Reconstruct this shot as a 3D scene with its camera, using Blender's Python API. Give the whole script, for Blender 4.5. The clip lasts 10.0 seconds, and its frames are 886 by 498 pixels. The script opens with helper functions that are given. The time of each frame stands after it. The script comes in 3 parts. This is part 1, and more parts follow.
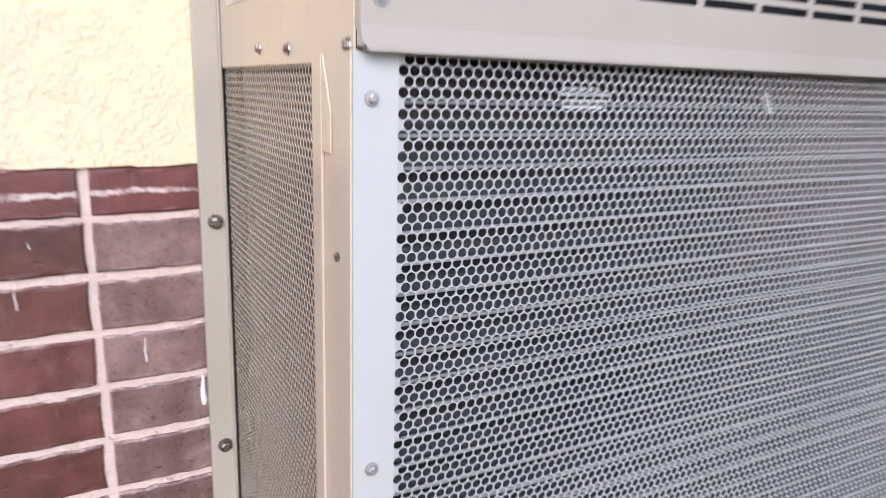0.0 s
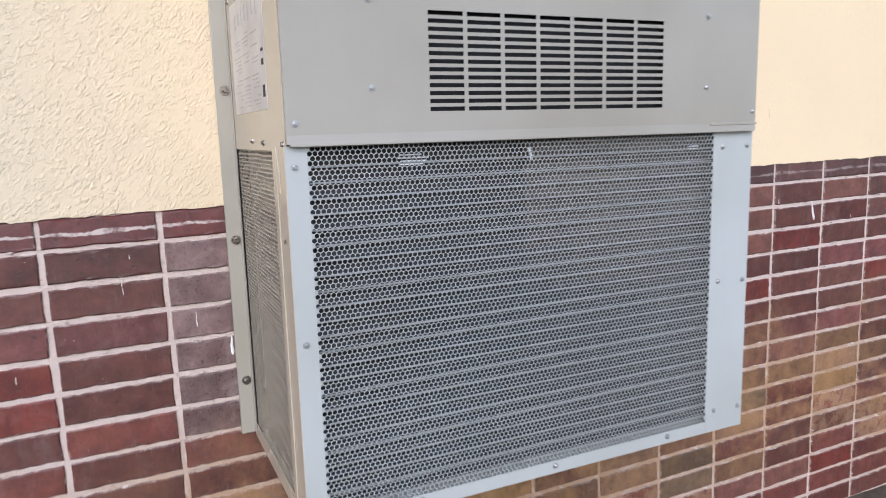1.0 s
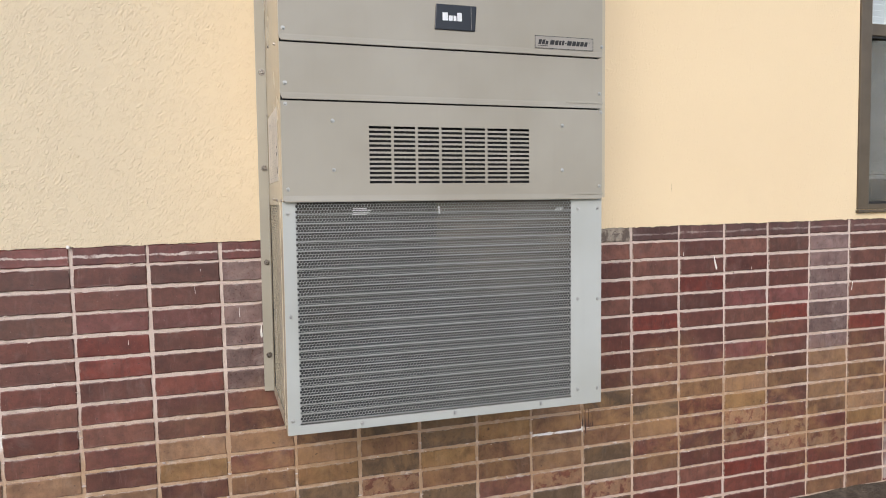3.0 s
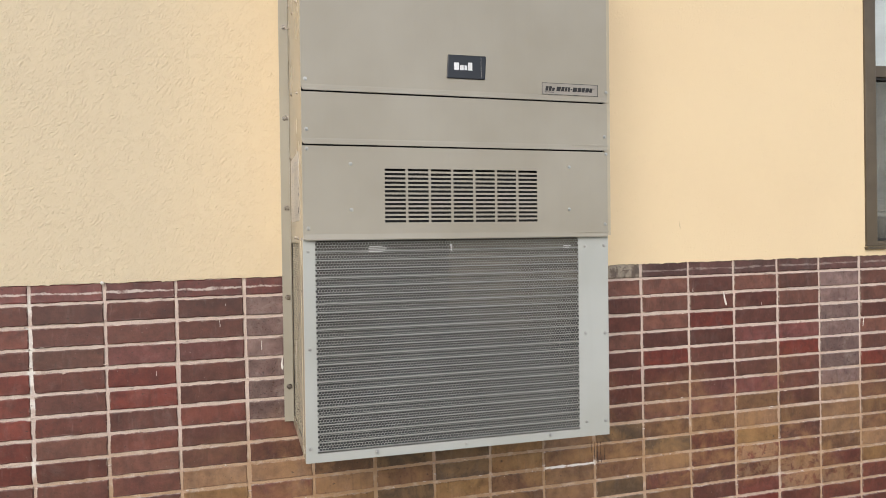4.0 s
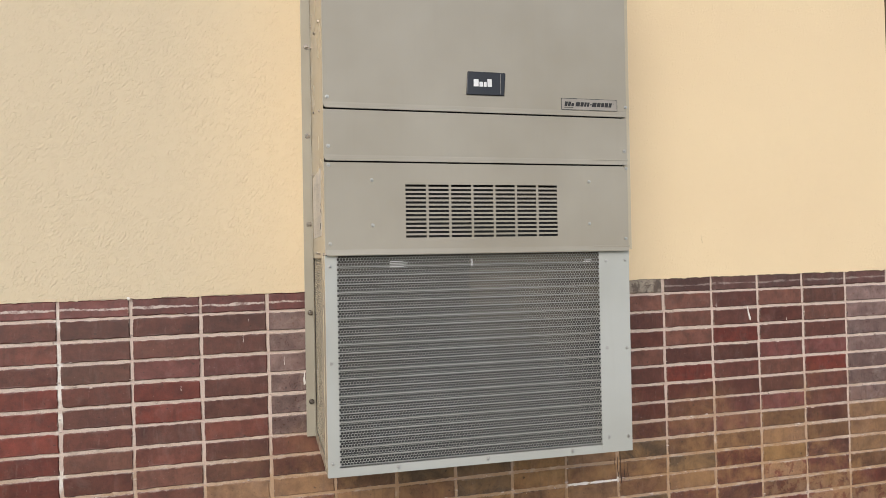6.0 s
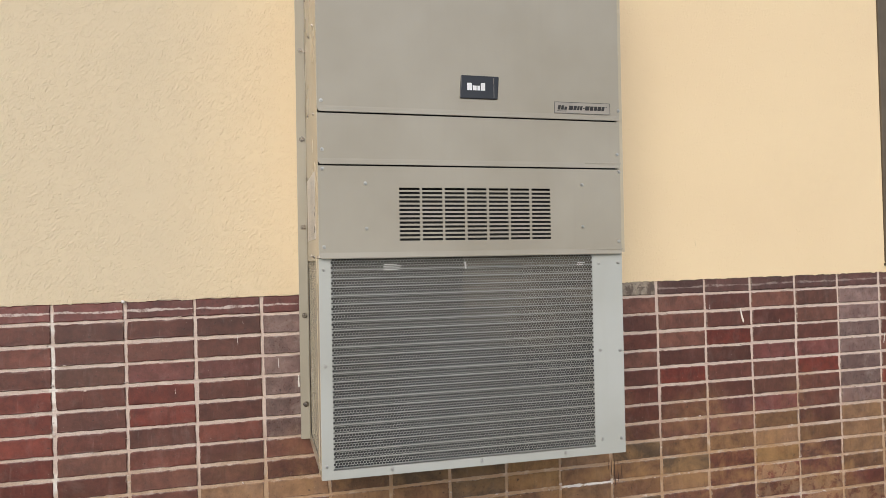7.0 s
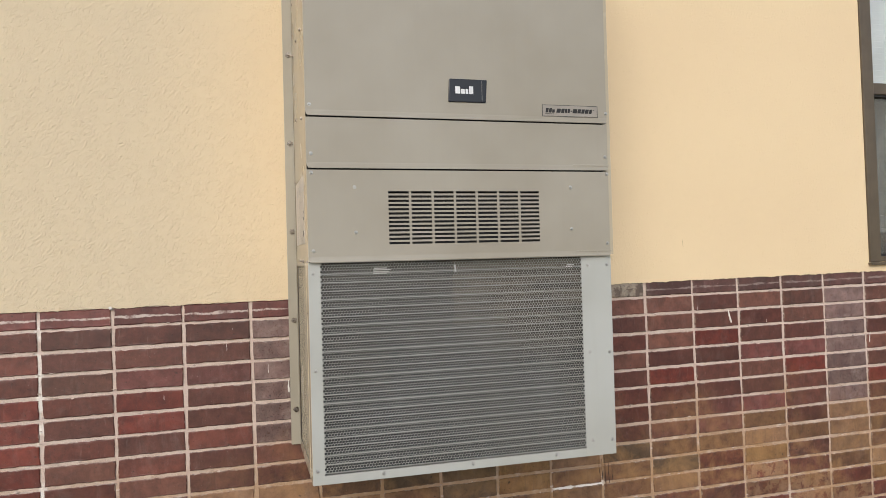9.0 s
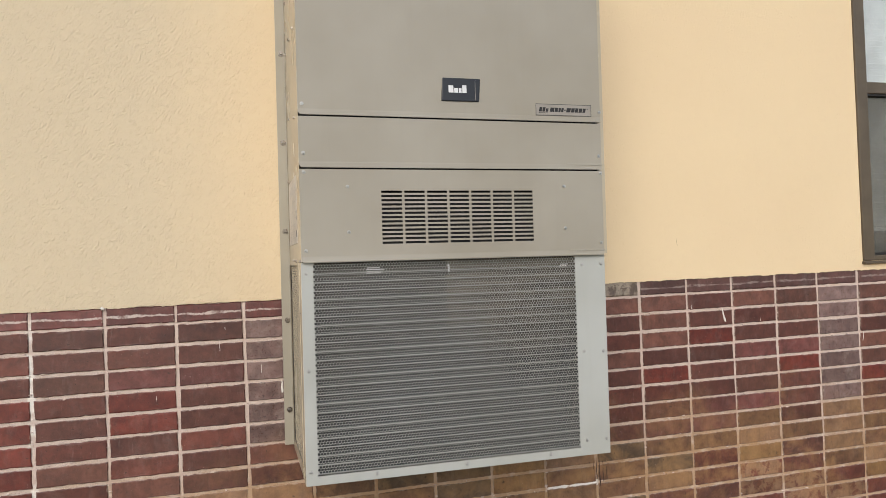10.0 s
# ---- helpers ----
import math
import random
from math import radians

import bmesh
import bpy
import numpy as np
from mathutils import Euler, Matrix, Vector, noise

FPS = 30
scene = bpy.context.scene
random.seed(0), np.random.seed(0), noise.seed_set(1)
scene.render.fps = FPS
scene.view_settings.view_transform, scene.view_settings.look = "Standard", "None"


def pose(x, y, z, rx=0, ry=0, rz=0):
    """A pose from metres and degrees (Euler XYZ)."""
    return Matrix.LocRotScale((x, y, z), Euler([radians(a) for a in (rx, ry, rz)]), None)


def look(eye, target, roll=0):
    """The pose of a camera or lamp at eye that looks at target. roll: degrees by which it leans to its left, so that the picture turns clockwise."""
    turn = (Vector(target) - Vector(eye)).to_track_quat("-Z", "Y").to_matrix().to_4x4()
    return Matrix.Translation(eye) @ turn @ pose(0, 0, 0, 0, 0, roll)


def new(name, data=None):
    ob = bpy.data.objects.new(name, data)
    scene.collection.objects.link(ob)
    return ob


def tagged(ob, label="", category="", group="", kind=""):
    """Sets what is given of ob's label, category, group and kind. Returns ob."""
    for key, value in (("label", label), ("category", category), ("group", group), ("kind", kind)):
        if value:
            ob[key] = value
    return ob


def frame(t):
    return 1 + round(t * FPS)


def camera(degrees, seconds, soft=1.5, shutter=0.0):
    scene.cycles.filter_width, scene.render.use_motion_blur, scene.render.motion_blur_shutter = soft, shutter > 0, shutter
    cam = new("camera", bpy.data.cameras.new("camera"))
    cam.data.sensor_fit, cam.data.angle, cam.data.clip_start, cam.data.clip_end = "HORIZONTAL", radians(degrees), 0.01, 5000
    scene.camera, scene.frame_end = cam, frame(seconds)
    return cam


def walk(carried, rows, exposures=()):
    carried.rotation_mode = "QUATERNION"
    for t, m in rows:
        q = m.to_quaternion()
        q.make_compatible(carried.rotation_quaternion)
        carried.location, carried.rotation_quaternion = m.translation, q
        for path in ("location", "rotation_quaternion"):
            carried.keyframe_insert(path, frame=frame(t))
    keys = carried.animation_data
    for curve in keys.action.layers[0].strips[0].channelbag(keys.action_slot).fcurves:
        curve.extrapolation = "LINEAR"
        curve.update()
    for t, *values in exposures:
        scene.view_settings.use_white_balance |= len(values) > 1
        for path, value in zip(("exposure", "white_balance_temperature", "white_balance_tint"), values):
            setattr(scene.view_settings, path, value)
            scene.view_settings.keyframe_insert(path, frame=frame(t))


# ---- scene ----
cam = camera(63.6, 10.0, soft=0.7, shutter=0.35)
PATH = [
    (0, (0.392, -0.865, 1.233), (1.304, 0.857, 0.782), 1.1),
    (0.2, (0.351, -0.98, 1.248), (1.245, 0.768, 0.867), -0.8),
    (0.5, (0.314, -1.154, 1.257), (1.188, 0.613, 0.919), -2.2),
    (1, (0.33, -1.438, 1.269), (1.154, 0.354, 0.937), -2.2),
    (1.2, (0.334, -1.551, 1.277), (1.11, 0.262, 0.942), -1.7),
    (1.5, (0.317, -1.698, 1.253), (1.058, 0.134, 0.946), -1.6),
    (2, (0.37, -1.948, 1.249), (1.041, -0.083, 0.985), -1.0),
    (2.5, (0.417, -2.134, 1.26), (1.04, -0.244, 1.052), -1.0),
    (2.7, (0.402, -2.187, 1.257), (1.018, -0.292, 1.076), -1.1),
    (3.8, (0.38, -2.336, 1.25), (0.956, -0.42, 1.197), -1.3),
    (4, (0.388, -2.347, 1.257), (0.942, -0.425, 1.219), -1.3),
    (4.5, (0.381, -2.36, 1.258), (0.903, -0.43, 1.257), -1.4),
    (5, (0.38, -2.361, 1.251), (0.877, -0.424, 1.261), -1.6),
    (5.5, (0.383, -2.356, 1.248), (0.879, -0.419, 1.26), -1.6),
    (7, (0.393, -2.368, 1.253), (0.9, -0.433, 1.27), -1.6),
    (7.5, (0.395, -2.371, 1.252), (0.91, -0.439, 1.274), -1.8),
    (8, (0.394, -2.373, 1.25), (0.92, -0.443, 1.278), -2.0),
    (8.5, (0.392, -2.373, 1.25), (0.924, -0.445, 1.28), -2.1),
    (9, (0.388, -2.368, 1.25), (0.928, -0.442, 1.278), -2.1),
    (9.5, (0.391, -2.368, 1.252), (0.937, -0.445, 1.278), -2.1),
    (10, (0.396, -2.364, 1.251), (0.947, -0.442, 1.276), -2.2),
]
EXPOSURES = [(0.0, 1.32, 5800, 21), (0.5, 1.03, 5480, 15), (1.0, 0.92, 5580, 14), (1.5, 0.88, 5700, 13), (2.0, 0.86, 5950, 12), (2.5, 0.8, 6080, 12), (4.0, 0.67, 6550, 10), (5.5, 0.61, 6580, 10), (10.0, 0.58, 6620, 10)]
walk(cam, [(t, look(eye, target, roll)) for t, eye, target, roll in PATH], EXPOSURES)

# ---- world, sun ----
world = bpy.data.worlds.new("sky")
scene.world = world
world.use_nodes = True
wn, wl = world.node_tree.nodes, world.node_tree.links
sky = wn.new("ShaderNodeTexSky")
sky.sky_type = "NISHITA"
sky.sun_disc = False
sky.sun_elevation, sky.sun_rotation = radians(33), radians(204)
sky.air_density, sky.dust_density, sky.ozone_density = 1.0, 1.2, 1.4
wn["Background"].inputs["Strength"].default_value = 0.11
wl.new(sky.outputs["Color"], wn["Background"].inputs["Color"])
sun = new("sun", bpy.data.lights.new("sun", "SUN"))
sun.data.energy, sun.data.angle, sun.data.color = 1.45, radians(44), (1.0, 0.95, 0.88)
sun.matrix_world = look((-2.2, -7.0, 5.6), (1.0, 0, 1.0))

# ---- brick module and materials ----
BX, BZ, TOP, JOINT = 0.2032, 0.06667, 1.08, 0.0099


class Nodes:
    """Builds one node material."""

    def __init__(self, name):
        self.mat = bpy.data.materials.new(name)
        self.mat.use_nodes = True
        self.tree = self.mat.node_tree
        self.bsdf = self.tree.nodes["Principled BSDF"]
        self.coords = self.add("ShaderNodeTexCoord")
        self.geo = self.add("ShaderNodeNewGeometry")

    def add(self, kind, **values):
        node = self.tree.nodes.new(kind)
        for key, value in values.items():
            node.inputs[key.replace("_", " ")].default_value = value
        return node

    def link(self, a, b):
        self.tree.links.new(a, b)

    def place(self, scale=(1, 1, 1), world_space=True):
        mapping = self.add("ShaderNodeMapping", Scale=scale)
        self.link(self.geo.outputs["Position"] if world_space else self.coords.outputs["Object"], mapping.inputs["Vector"])
        return mapping.outputs["Vector"]

    def noise(self, scale, detail=4.0, rough=0.55, distortion=0.0, at=None):
        node = self.add("ShaderNodeTexNoise", Scale=scale, Detail=detail, Roughness=rough, Distortion=distortion)
        self.link(at if at else self.place(), node.inputs["Vector"])
        return node.outputs["Fac"]

    def ramp(self, fac, low, high, a=0.0, b=1.0):
        node = self.add("ShaderNodeMapRange", From_Min=low, From_Max=high, To_Min=a, To_Max=b)
        self.link(fac, node.inputs["Value"])
        return node.outputs["Result"]

    def mix(self, fac, a, b, blend="MIX"):
        node = self.tree.nodes.new("ShaderNodeMix")
        node.data_type, node.blend_type = "RGBA", blend
        for value, socket in ((fac, node.inputs[0]), (a, node.inputs[6]), (b, node.inputs[7])):
            if isinstance(value, (int, float)):
                socket.default_value = value
            elif isinstance(value, tuple):
                socket.default_value = (*value, 1.0)
            else:
                self.link(value, socket)
        return node.outputs[2]

    def math(self, op, a, b):
        node = self.tree.nodes.new("ShaderNodeMath")
        node.operation = op
        for value, socket in ((a, node.inputs[0]), (b, node.inputs[1])):
            if isinstance(value, (int, float)):
                socket.default_value = value
            else:
                self.link(value, socket)
        return node.outputs[0]

    def bump(self, height, strength, distance, after=None):
        node = self.add("ShaderNodeBump", Strength=strength, Distance=distance)
        self.link(height, node.inputs["Height"])
        if after:
            self.link(after, node.inputs["Normal"])
        return node.outputs["Normal"]

    def done(self, color, rough=0.5, metal=0.0, normal=None, specular=0.5):
        for value, key in ((color, "Base Color"), (rough, "Roughness"), (metal, "Metallic"), (specular, "Specular IOR Level"), (normal, "Normal")):
            if value is None:
                continue
            socket = self.bsdf.inputs[key]
            if isinstance(value, tuple):
                socket.default_value = (*value, 1.0)
            elif isinstance(value, (int, float)):
                socket.default_value = value
            else:
                self.link(value, socket)
        return self.mat


def paint(name, color, rough=0.38, dirt=0.12, metal=0.0):
    n = Nodes(name)
    blotch = n.noise(3.0, 3)
    streak = n.noise(1.0, 5, 0.6, 0.3, n.place((45, 45, 2.2)))
    fine = n.noise(420, 2)
    dull = tuple(c * 0.86 * w for c, w in zip(color, (1.0, 0.985, 0.95)))
    c = n.mix(n.ramp(blotch, 0.35, 0.7), color, dull)
    c = n.mix(n.ramp(streak, 0.55, 0.8, 0, dirt), c, (0.25, 0.22, 0.17))
    r = n.ramp(blotch, 0.3, 0.7, rough - 0.05, rough + 0.08)
    wave = n.bump(n.noise(5.0, 2), 0.12, 0.01)
    return n.done(c, r, metal, n.bump(fine, 0.06, 0.0006, wave), 0.45)


def washes(n, c, much):
    """A band of clay wash across the wall and a whitish bloom in runs, over bricks and joints alike."""
    split = n.add("ShaderNodeSeparateXYZ")
    n.link(n.geo.outputs["Position"], split.inputs[0])
    wander = n.ramp(n.noise(3.2, 4), 0.3, 0.7, -0.12, 0.12)
    at_z = n.math("ADD", split.outputs["Z"], wander)
    low = n.math("MULTIPLY", n.math("MULTIPLY", n.ramp(at_z, 0.46, 0.72, 1.0, 0.0), n.ramp(at_z, 0.18, 0.4)), n.ramp(split.outputs["X"], 0.15, 0.6, 0.1, 1.0))
    patch = n.ramp(n.noise(8.5, 6, 0.68, 0.4), 0.42, 0.66)
    c = n.mix(n.math("MULTIPLY", n.math("MULTIPLY", low, patch), 0.66 * much), c, (0.36, 0.2, 0.085))
    runs = n.ramp(n.noise(1.0, 6, 0.66, 0.5, n.place((15, 1, 4))), 0.56, 0.74)
    return n.mix(n.math("MULTIPLY", n.math("MULTIPLY", runs, n.ramp(n.noise(45, 5, 0.7), 0.35, 0.65, 0.3, 1.0)), 0.13 * much), c, (0.5, 0.42, 0.37))


def brick_material(name, tones, spots=None, rough=0.42, lime=0.0, haze=0.11):
    n = Nodes(name)
    info = n.add("ShaderNodeObjectInfo")
    rand = info.outputs["Random"]
    soft = n.noise(9.0, 4, 0.6)
    grain = n.noise(120, 5, 0.65)
    drag = n.noise(1.0, 5, 0.6, 0.4, n.place((34, 1, 30)))
    c = n.mix(n.ramp(soft, 0.36, 0.66), tones[0], tones[1])
    c = n.mix(n.ramp(drag, 0.5, 0.72, 0, 0.55), c, tones[2])
    c = n.mix(n.ramp(grain, 0.56, 0.74, 0, 0.4), c, (0.035, 0.022, 0.02))
    if spots:
        blot = n.noise(24, 6, 0.68, 0.5)
        c = n.mix(n.ramp(blot, 0.5, 0.57, 0, 0.9), c, spots)
    mottle = n.noise(20, 6, 0.68, 0.3)
    shade = n.math("MULTIPLY", n.ramp(rand, 0, 1, 0.68, 1.12), n.ramp(mottle, 0.3, 0.7, 0.62, 1.34))
    mul = n.add("ShaderNodeVectorMath")
    mul.operation = "SCALE"
    n.link(c, mul.inputs[0])
    n.link(shade, mul.inputs["Scale"])
    c = mul.outputs[0]
    scum = n.noise(16, 6, 0.7, 0.5)
    c = n.mix(n.ramp(scum, 0.54, 0.8, 0, haze), c, (0.5, 0.41, 0.36))
    specks = n.noise(210, 2, 0.5)
    c = n.mix(n.ramp(specks, 0.74, 0.78, 0, 0.55), c, (0.62, 0.55, 0.47))
    if lime:
        split = n.add("ShaderNodeSeparateXYZ")
        n.link(n.geo.outputs["Position"], split.inputs[0])
        wob = n.math("ADD", n.ramp(n.noise(5, 3), 0.3, 0.7, -0.004, 0.004), n.ramp(n.noise(60, 5, 0.7), 0.3, 0.7, -0.0022, 0.0022))
        off = n.math("ABSOLUTE", n.math("ADD", n.math("SUBTRACT", split.outputs["Z"], 1.109), wob), 0.0)
        width = n.ramp(n.noise(8, 4, 0.6), 0.35, 0.7, 0.0, 0.0045)
        band = n.ramp(n.math("SUBTRACT", off, width), 0.0, 0.0022, 1.0, 0.0)
        breakup = n.math("MULTIPLY", n.ramp(n.noise(26, 6, 0.7), 0.36, 0.52), n.ramp(split.outputs["X"], 0.6, 1.8, 1.0, 0.5))
        c = n.mix(n.math("MULTIPLY", n.math("MULTIPLY", band, breakup), lime), c, (0.72, 0.63, 0.56))
    # mortar smeared over the arrises
    local = n.add("ShaderNodeSeparateXYZ")
    n.link(n.coords.outputs["Object"], local.inputs[0])
    far_x = n.math("SUBTRACT", (BX - JOINT) / 2, n.math("ABSOLUTE", local.outputs["X"], 0.0))
    far_z = n.math("SUBTRACT", (BZ - JOINT) / 2, n.math("ABSOLUTE", local.outputs["Z"], 0.0))
    edge = n.math("ADD", n.math("MINIMUM", far_x, far_z), n.ramp(n.noise(55, 5, 0.7, 0.3), 0.3, 0.7, -0.0032, 0.0052))
    if name != "brick_maroon":
        c = n.mix(n.ramp(edge, 0.0, 0.0022, 0.5, 0.0), c, (0.46, 0.375, 0.305))
    up = n.math("ADD", n.math("SUBTRACT", (BZ - JOINT) / 2, local.outputs["Z"]), n.ramp(n.noise(28, 5, 0.7, 0.3), 0.3, 0.7, -0.004, 0.006))
    c = n.mix(n.math("MULTIPLY", n.ramp(up, 0.0, 0.003, 1.0, 0.0), n.ramp(n.noise(6, 4, 0.6), 0.46, 0.62, 0.0, 0.6)), c, (0.52, 0.45, 0.39))
    c = washes(n, c, 1.0)
    pit = n.ramp(n.noise(75, 3, 0.5), 0.66, 0.72)
    c = n.mix(n.math("MULTIPLY", pit, 0.6), c, (0.03, 0.02, 0.018))
    pale = n.ramp(n.noise(1.0, 5, 0.65, 0.3, n.place((85, 1, 12))), 0.62, 0.8, 0, 0.22)
    c = n.mix(pale, c, (0.42, 0.34, 0.29))
    run = n.ramp(n.noise(1.0, 4, 0.6, 0.2, n.place((70, 1, 7))), 0.56, 0.74, 0, 0.3)
    c = n.mix(run, c, (0.04, 0.026, 0.022))
    r = n.ramp(grain, 0.3, 0.75, rough - 0.1, rough + 0.2)
    height = n.math("SUBTRACT", n.math("ADD", n.math("MULTIPLY", grain, 0.8), n.math("MULTIPLY", drag, 0.25)), n.math("MULTIPLY", pit, 0.7))
    return n.done(c, r, 0.0, n.bump(height, 0.5, 0.0014), 0.5)


BRICK = {
    "d": brick_material("brick_dark_brown", ((0.105, 0.037, 0.028), (0.127, 0.046, 0.033), (0.078, 0.031, 0.025))),
    "m": brick_material("brick_maroon", ((0.12, 0.033, 0.028), (0.145, 0.04, 0.032), (0.085, 0.029, 0.028))),
    "r": brick_material("brick_red", ((0.145, 0.029, 0.02), (0.168, 0.039, 0.026), (0.104, 0.028, 0.023))),
    "q": brick_material("brick_dusty_red", ((0.165, 0.055, 0.047), (0.14, 0.047, 0.039), (0.2, 0.097, 0.085))),
    # purple-grey bricks, their tones lifted by a painted sky sheen
    "p": brick_material("brick_purple_grey", ((0.176, 0.106, 0.095), (0.222, 0.148, 0.133), (0.128, 0.071, 0.06)), rough=0.3, haze=0.42),
    "b": brick_material("brick_brown", ((0.165, 0.086, 0.045), (0.132, 0.062, 0.036), (0.2, 0.108, 0.055))),
    "g": brick_material("brick_olive_brown", ((0.118, 0.075, 0.044), (0.142, 0.088, 0.05), (0.086, 0.053, 0.037))),
    "t": brick_material("brick_tan", ((0.249, 0.141, 0.079), (0.194, 0.101, 0.058), (0.292, 0.176, 0.101))),
    "o": brick_material("brick_ochre", ((0.272, 0.156, 0.064), (0.232, 0.116, 0.051), (0.184, 0.089, 0.041))),
    "x": brick_material("brick_mottled", ((0.3, 0.17, 0.1), (0.25, 0.132, 0.075), (0.22, 0.12, 0.07)), (0.13, 0.036, 0.025)),
    "w": brick_material("brick_pale_dirty", ((0.3, 0.255, 0.2), (0.2, 0.15, 0.115), (0.36, 0.31, 0.25)), (0.1, 0.07, 0.055)),
    "n": brick_material("brick_red_brown", ((0.132, 0.054, 0.039), (0.16, 0.065, 0.045), (0.102, 0.045, 0.036))),
    "l": brick_material("brick_limed_maroon", ((0.125, 0.037, 0.032), (0.155, 0.047, 0.04), (0.085, 0.032, 0.032)), lime=0.65),
    "k": brick_material("brick_limed_brown", ((0.1, 0.045, 0.037), (0.124, 0.057, 0.048), (0.075, 0.036, 0.032)), lime=0.5),
}


FIELD = BRICK["m"]
BRICK["m"] = brick_material("brick_deep_maroon", ((0.12, 0.037, 0.027), (0.146, 0.045, 0.031), (0.088, 0.033, 0.027)))


def mortar_material():
    n = Nodes("mortar")
    big, grain = n.noise(3.2, 4), n.noise(160, 5, 0.7)
    split = n.add("ShaderNodeSeparateXYZ")
    n.link(n.geo.outputs["Position"], split.inputs[0])
    # clay wash in a band over the lower courses
    at_z = n.math("ADD", split.outputs["Z"], n.ramp(big, 0.3, 0.7, -0.15, 0.15))
    low = n.math("MULTIPLY", n.ramp(at_z, 0.45, 0.75, 1.0, 0.0), n.ramp(at_z, 0.05, 0.3, 0.35, 1.0))
    c = n.mix(low, (0.575, 0.462, 0.4), (0.43, 0.29, 0.187))
    c = n.mix(n.ramp(n.noise(24, 5), 0.52, 0.72, 0, 0.55), c, (0.68, 0.59, 0.52))
    c = n.mix(n.ramp(n.noise(15, 5, 0.7), 0.58, 0.75, 0, 0.6), c, (0.3, 0.23, 0.18))
    c = n.mix(n.ramp(grain, 0.58, 0.75, 0, 0.5), c, (0.26, 0.2, 0.15))
    c = washes(n, c, 0.8)
    # lime run down one joint
    line = n.ramp(n.math("ABSOLUTE", n.math("ADD", split.outputs["X"], BX), 0.0), 0.008, 0.014, 1.0, 0.0)
    c = n.mix(n.math("MULTIPLY", line, n.ramp(n.noise(11, 4), 0.5, 0.58, 0, 0.85)), c, (0.8, 0.76, 0.7))
    bed = n.ramp(n.math("ABSOLUTE", n.math("SUBTRACT", split.outputs["Z"], 0.4133), 0.0), 0.008, 0.012, 1.0, 0.0)
    span = n.ramp(n.math("ABSOLUTE", n.math("SUBTRACT", split.outputs["X"], 1.528), 0.0), 0.09, 0.11, 1.0, 0.0)
    c = n.mix(n.math("MULTIPLY", n.math("MULTIPLY", bed, span), n.ramp(n.noise(30, 4), 0.36, 0.46)), c, (0.82, 0.78, 0.74))
    return n.done(c, 0.92, 0.0, n.bump(grain, 0.9, 0.004), 0.2)


def stucco_material():
    """Trowelled smooth coat with short worm-like ridges, sparse beyond the unit."""
    n = Nodes("stucco_cream")
    at = n.place((1, 1, 1))
    lean = n.add("ShaderNodeMapping", Rotation=(0.0, radians(42), 0.0), Scale=(1.0, 1.0, 1.7))
    lean.vector_type = "TEXTURE"
    n.link(n.geo.outputs["Position"], lean.inputs["Vector"])
    worm = n.noise(165, 2, 0.5, 0.6, lean.outputs["Vector"])
    flake = n.noise(34, 3, 0.55, 0.3, at)
    broad = n.noise(4.5, 3, 0.5, 0.0, at)
    fine = n.noise(330, 3, 0.6, 0.0, at)
    split = n.add("ShaderNodeSeparateXYZ")
    n.link(at, split.inputs[0])
    patch = n.noise(1.3, 3, 0.5, 0.0, at)
    c = n.mix(n.ramp(patch, 0.35, 0.65), (0.77, 0.61, 0.39), (0.745, 0.583, 0.372))
    # greyer to one side of the unit, light's fall-off there put into the colour too
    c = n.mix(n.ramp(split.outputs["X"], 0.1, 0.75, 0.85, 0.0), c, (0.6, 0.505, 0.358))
    c = n.mix(n.ramp(n.noise(7, 5, 0.6), 0.58, 0.8, 0, 0.08), c, (0.62, 0.49, 0.33))
    # soft worm-like bumps, kept in flakes
    some = n.ramp(split.outputs["X"], 0.3, 1.5, 0.0, 0.125)
    keep = n.ramp(n.math("SUBTRACT", n.math("ADD", flake, n.math("MULTIPLY", n.math("SUBTRACT", broad, 0.5), 0.3)), some), 0.3, 0.55)
    lump = n.math("MULTIPLY", n.math("MULTIPLY", n.ramp(worm, 0.44, 0.68), keep), n.ramp(split.outputs["X"], 0.3, 1.5, 1.0, 0.7))
    relief = n.bump(lump, 0.8, 0.0019)
    return n.done(c, 0.8, 0.0, n.bump(fine, 0.25, 0.0006, relief), 0.25)


def soil_material():
    n = Nodes("soil")
    a, b, e = n.noise(4, 5), n.noise(40, 6, 0.7), n.noise(220, 4, 0.7)
    c = n.mix(n.ramp(a, 0.35, 0.65), (0.115, 0.088, 0.062), (0.175, 0.135, 0.096))
    c = n.mix(n.ramp(b, 0.45, 0.65), c, (0.085, 0.065, 0.047))
    c = n.mix(n.ramp(e, 0.62, 0.72, 0, 0.7), c, (0.34, 0.28, 0.21))
    return n.done(c, 0.95, 0.0, n.bump(b, 0.9, 0.02), 0.15)


def plain(name, color, rough=0.5, metal=0.0, grain=180.0, depth=0.0004):
    n = Nodes(name)
    f, g = n.noise(grain, 4), n.noise(11, 4)
    dark = tuple(c * 0.78 for c in color)
    c = n.mix(n.ramp(g, 0.35, 0.7), color, dark)
    return n.done(c, n.ramp(f, 0.3, 0.7, max(rough - 0.06, 0.02), rough + 0.08), metal, n.bump(f, 0.2, depth))


def glass_material():
    n = Nodes("window_glass")
    n.bsdf.inputs["Transmission Weight"].default_value = 1.0
    n.bsdf.inputs["IOR"].default_value = 1.45
    return n.done((0.93, 0.96, 0.95), 0.02)


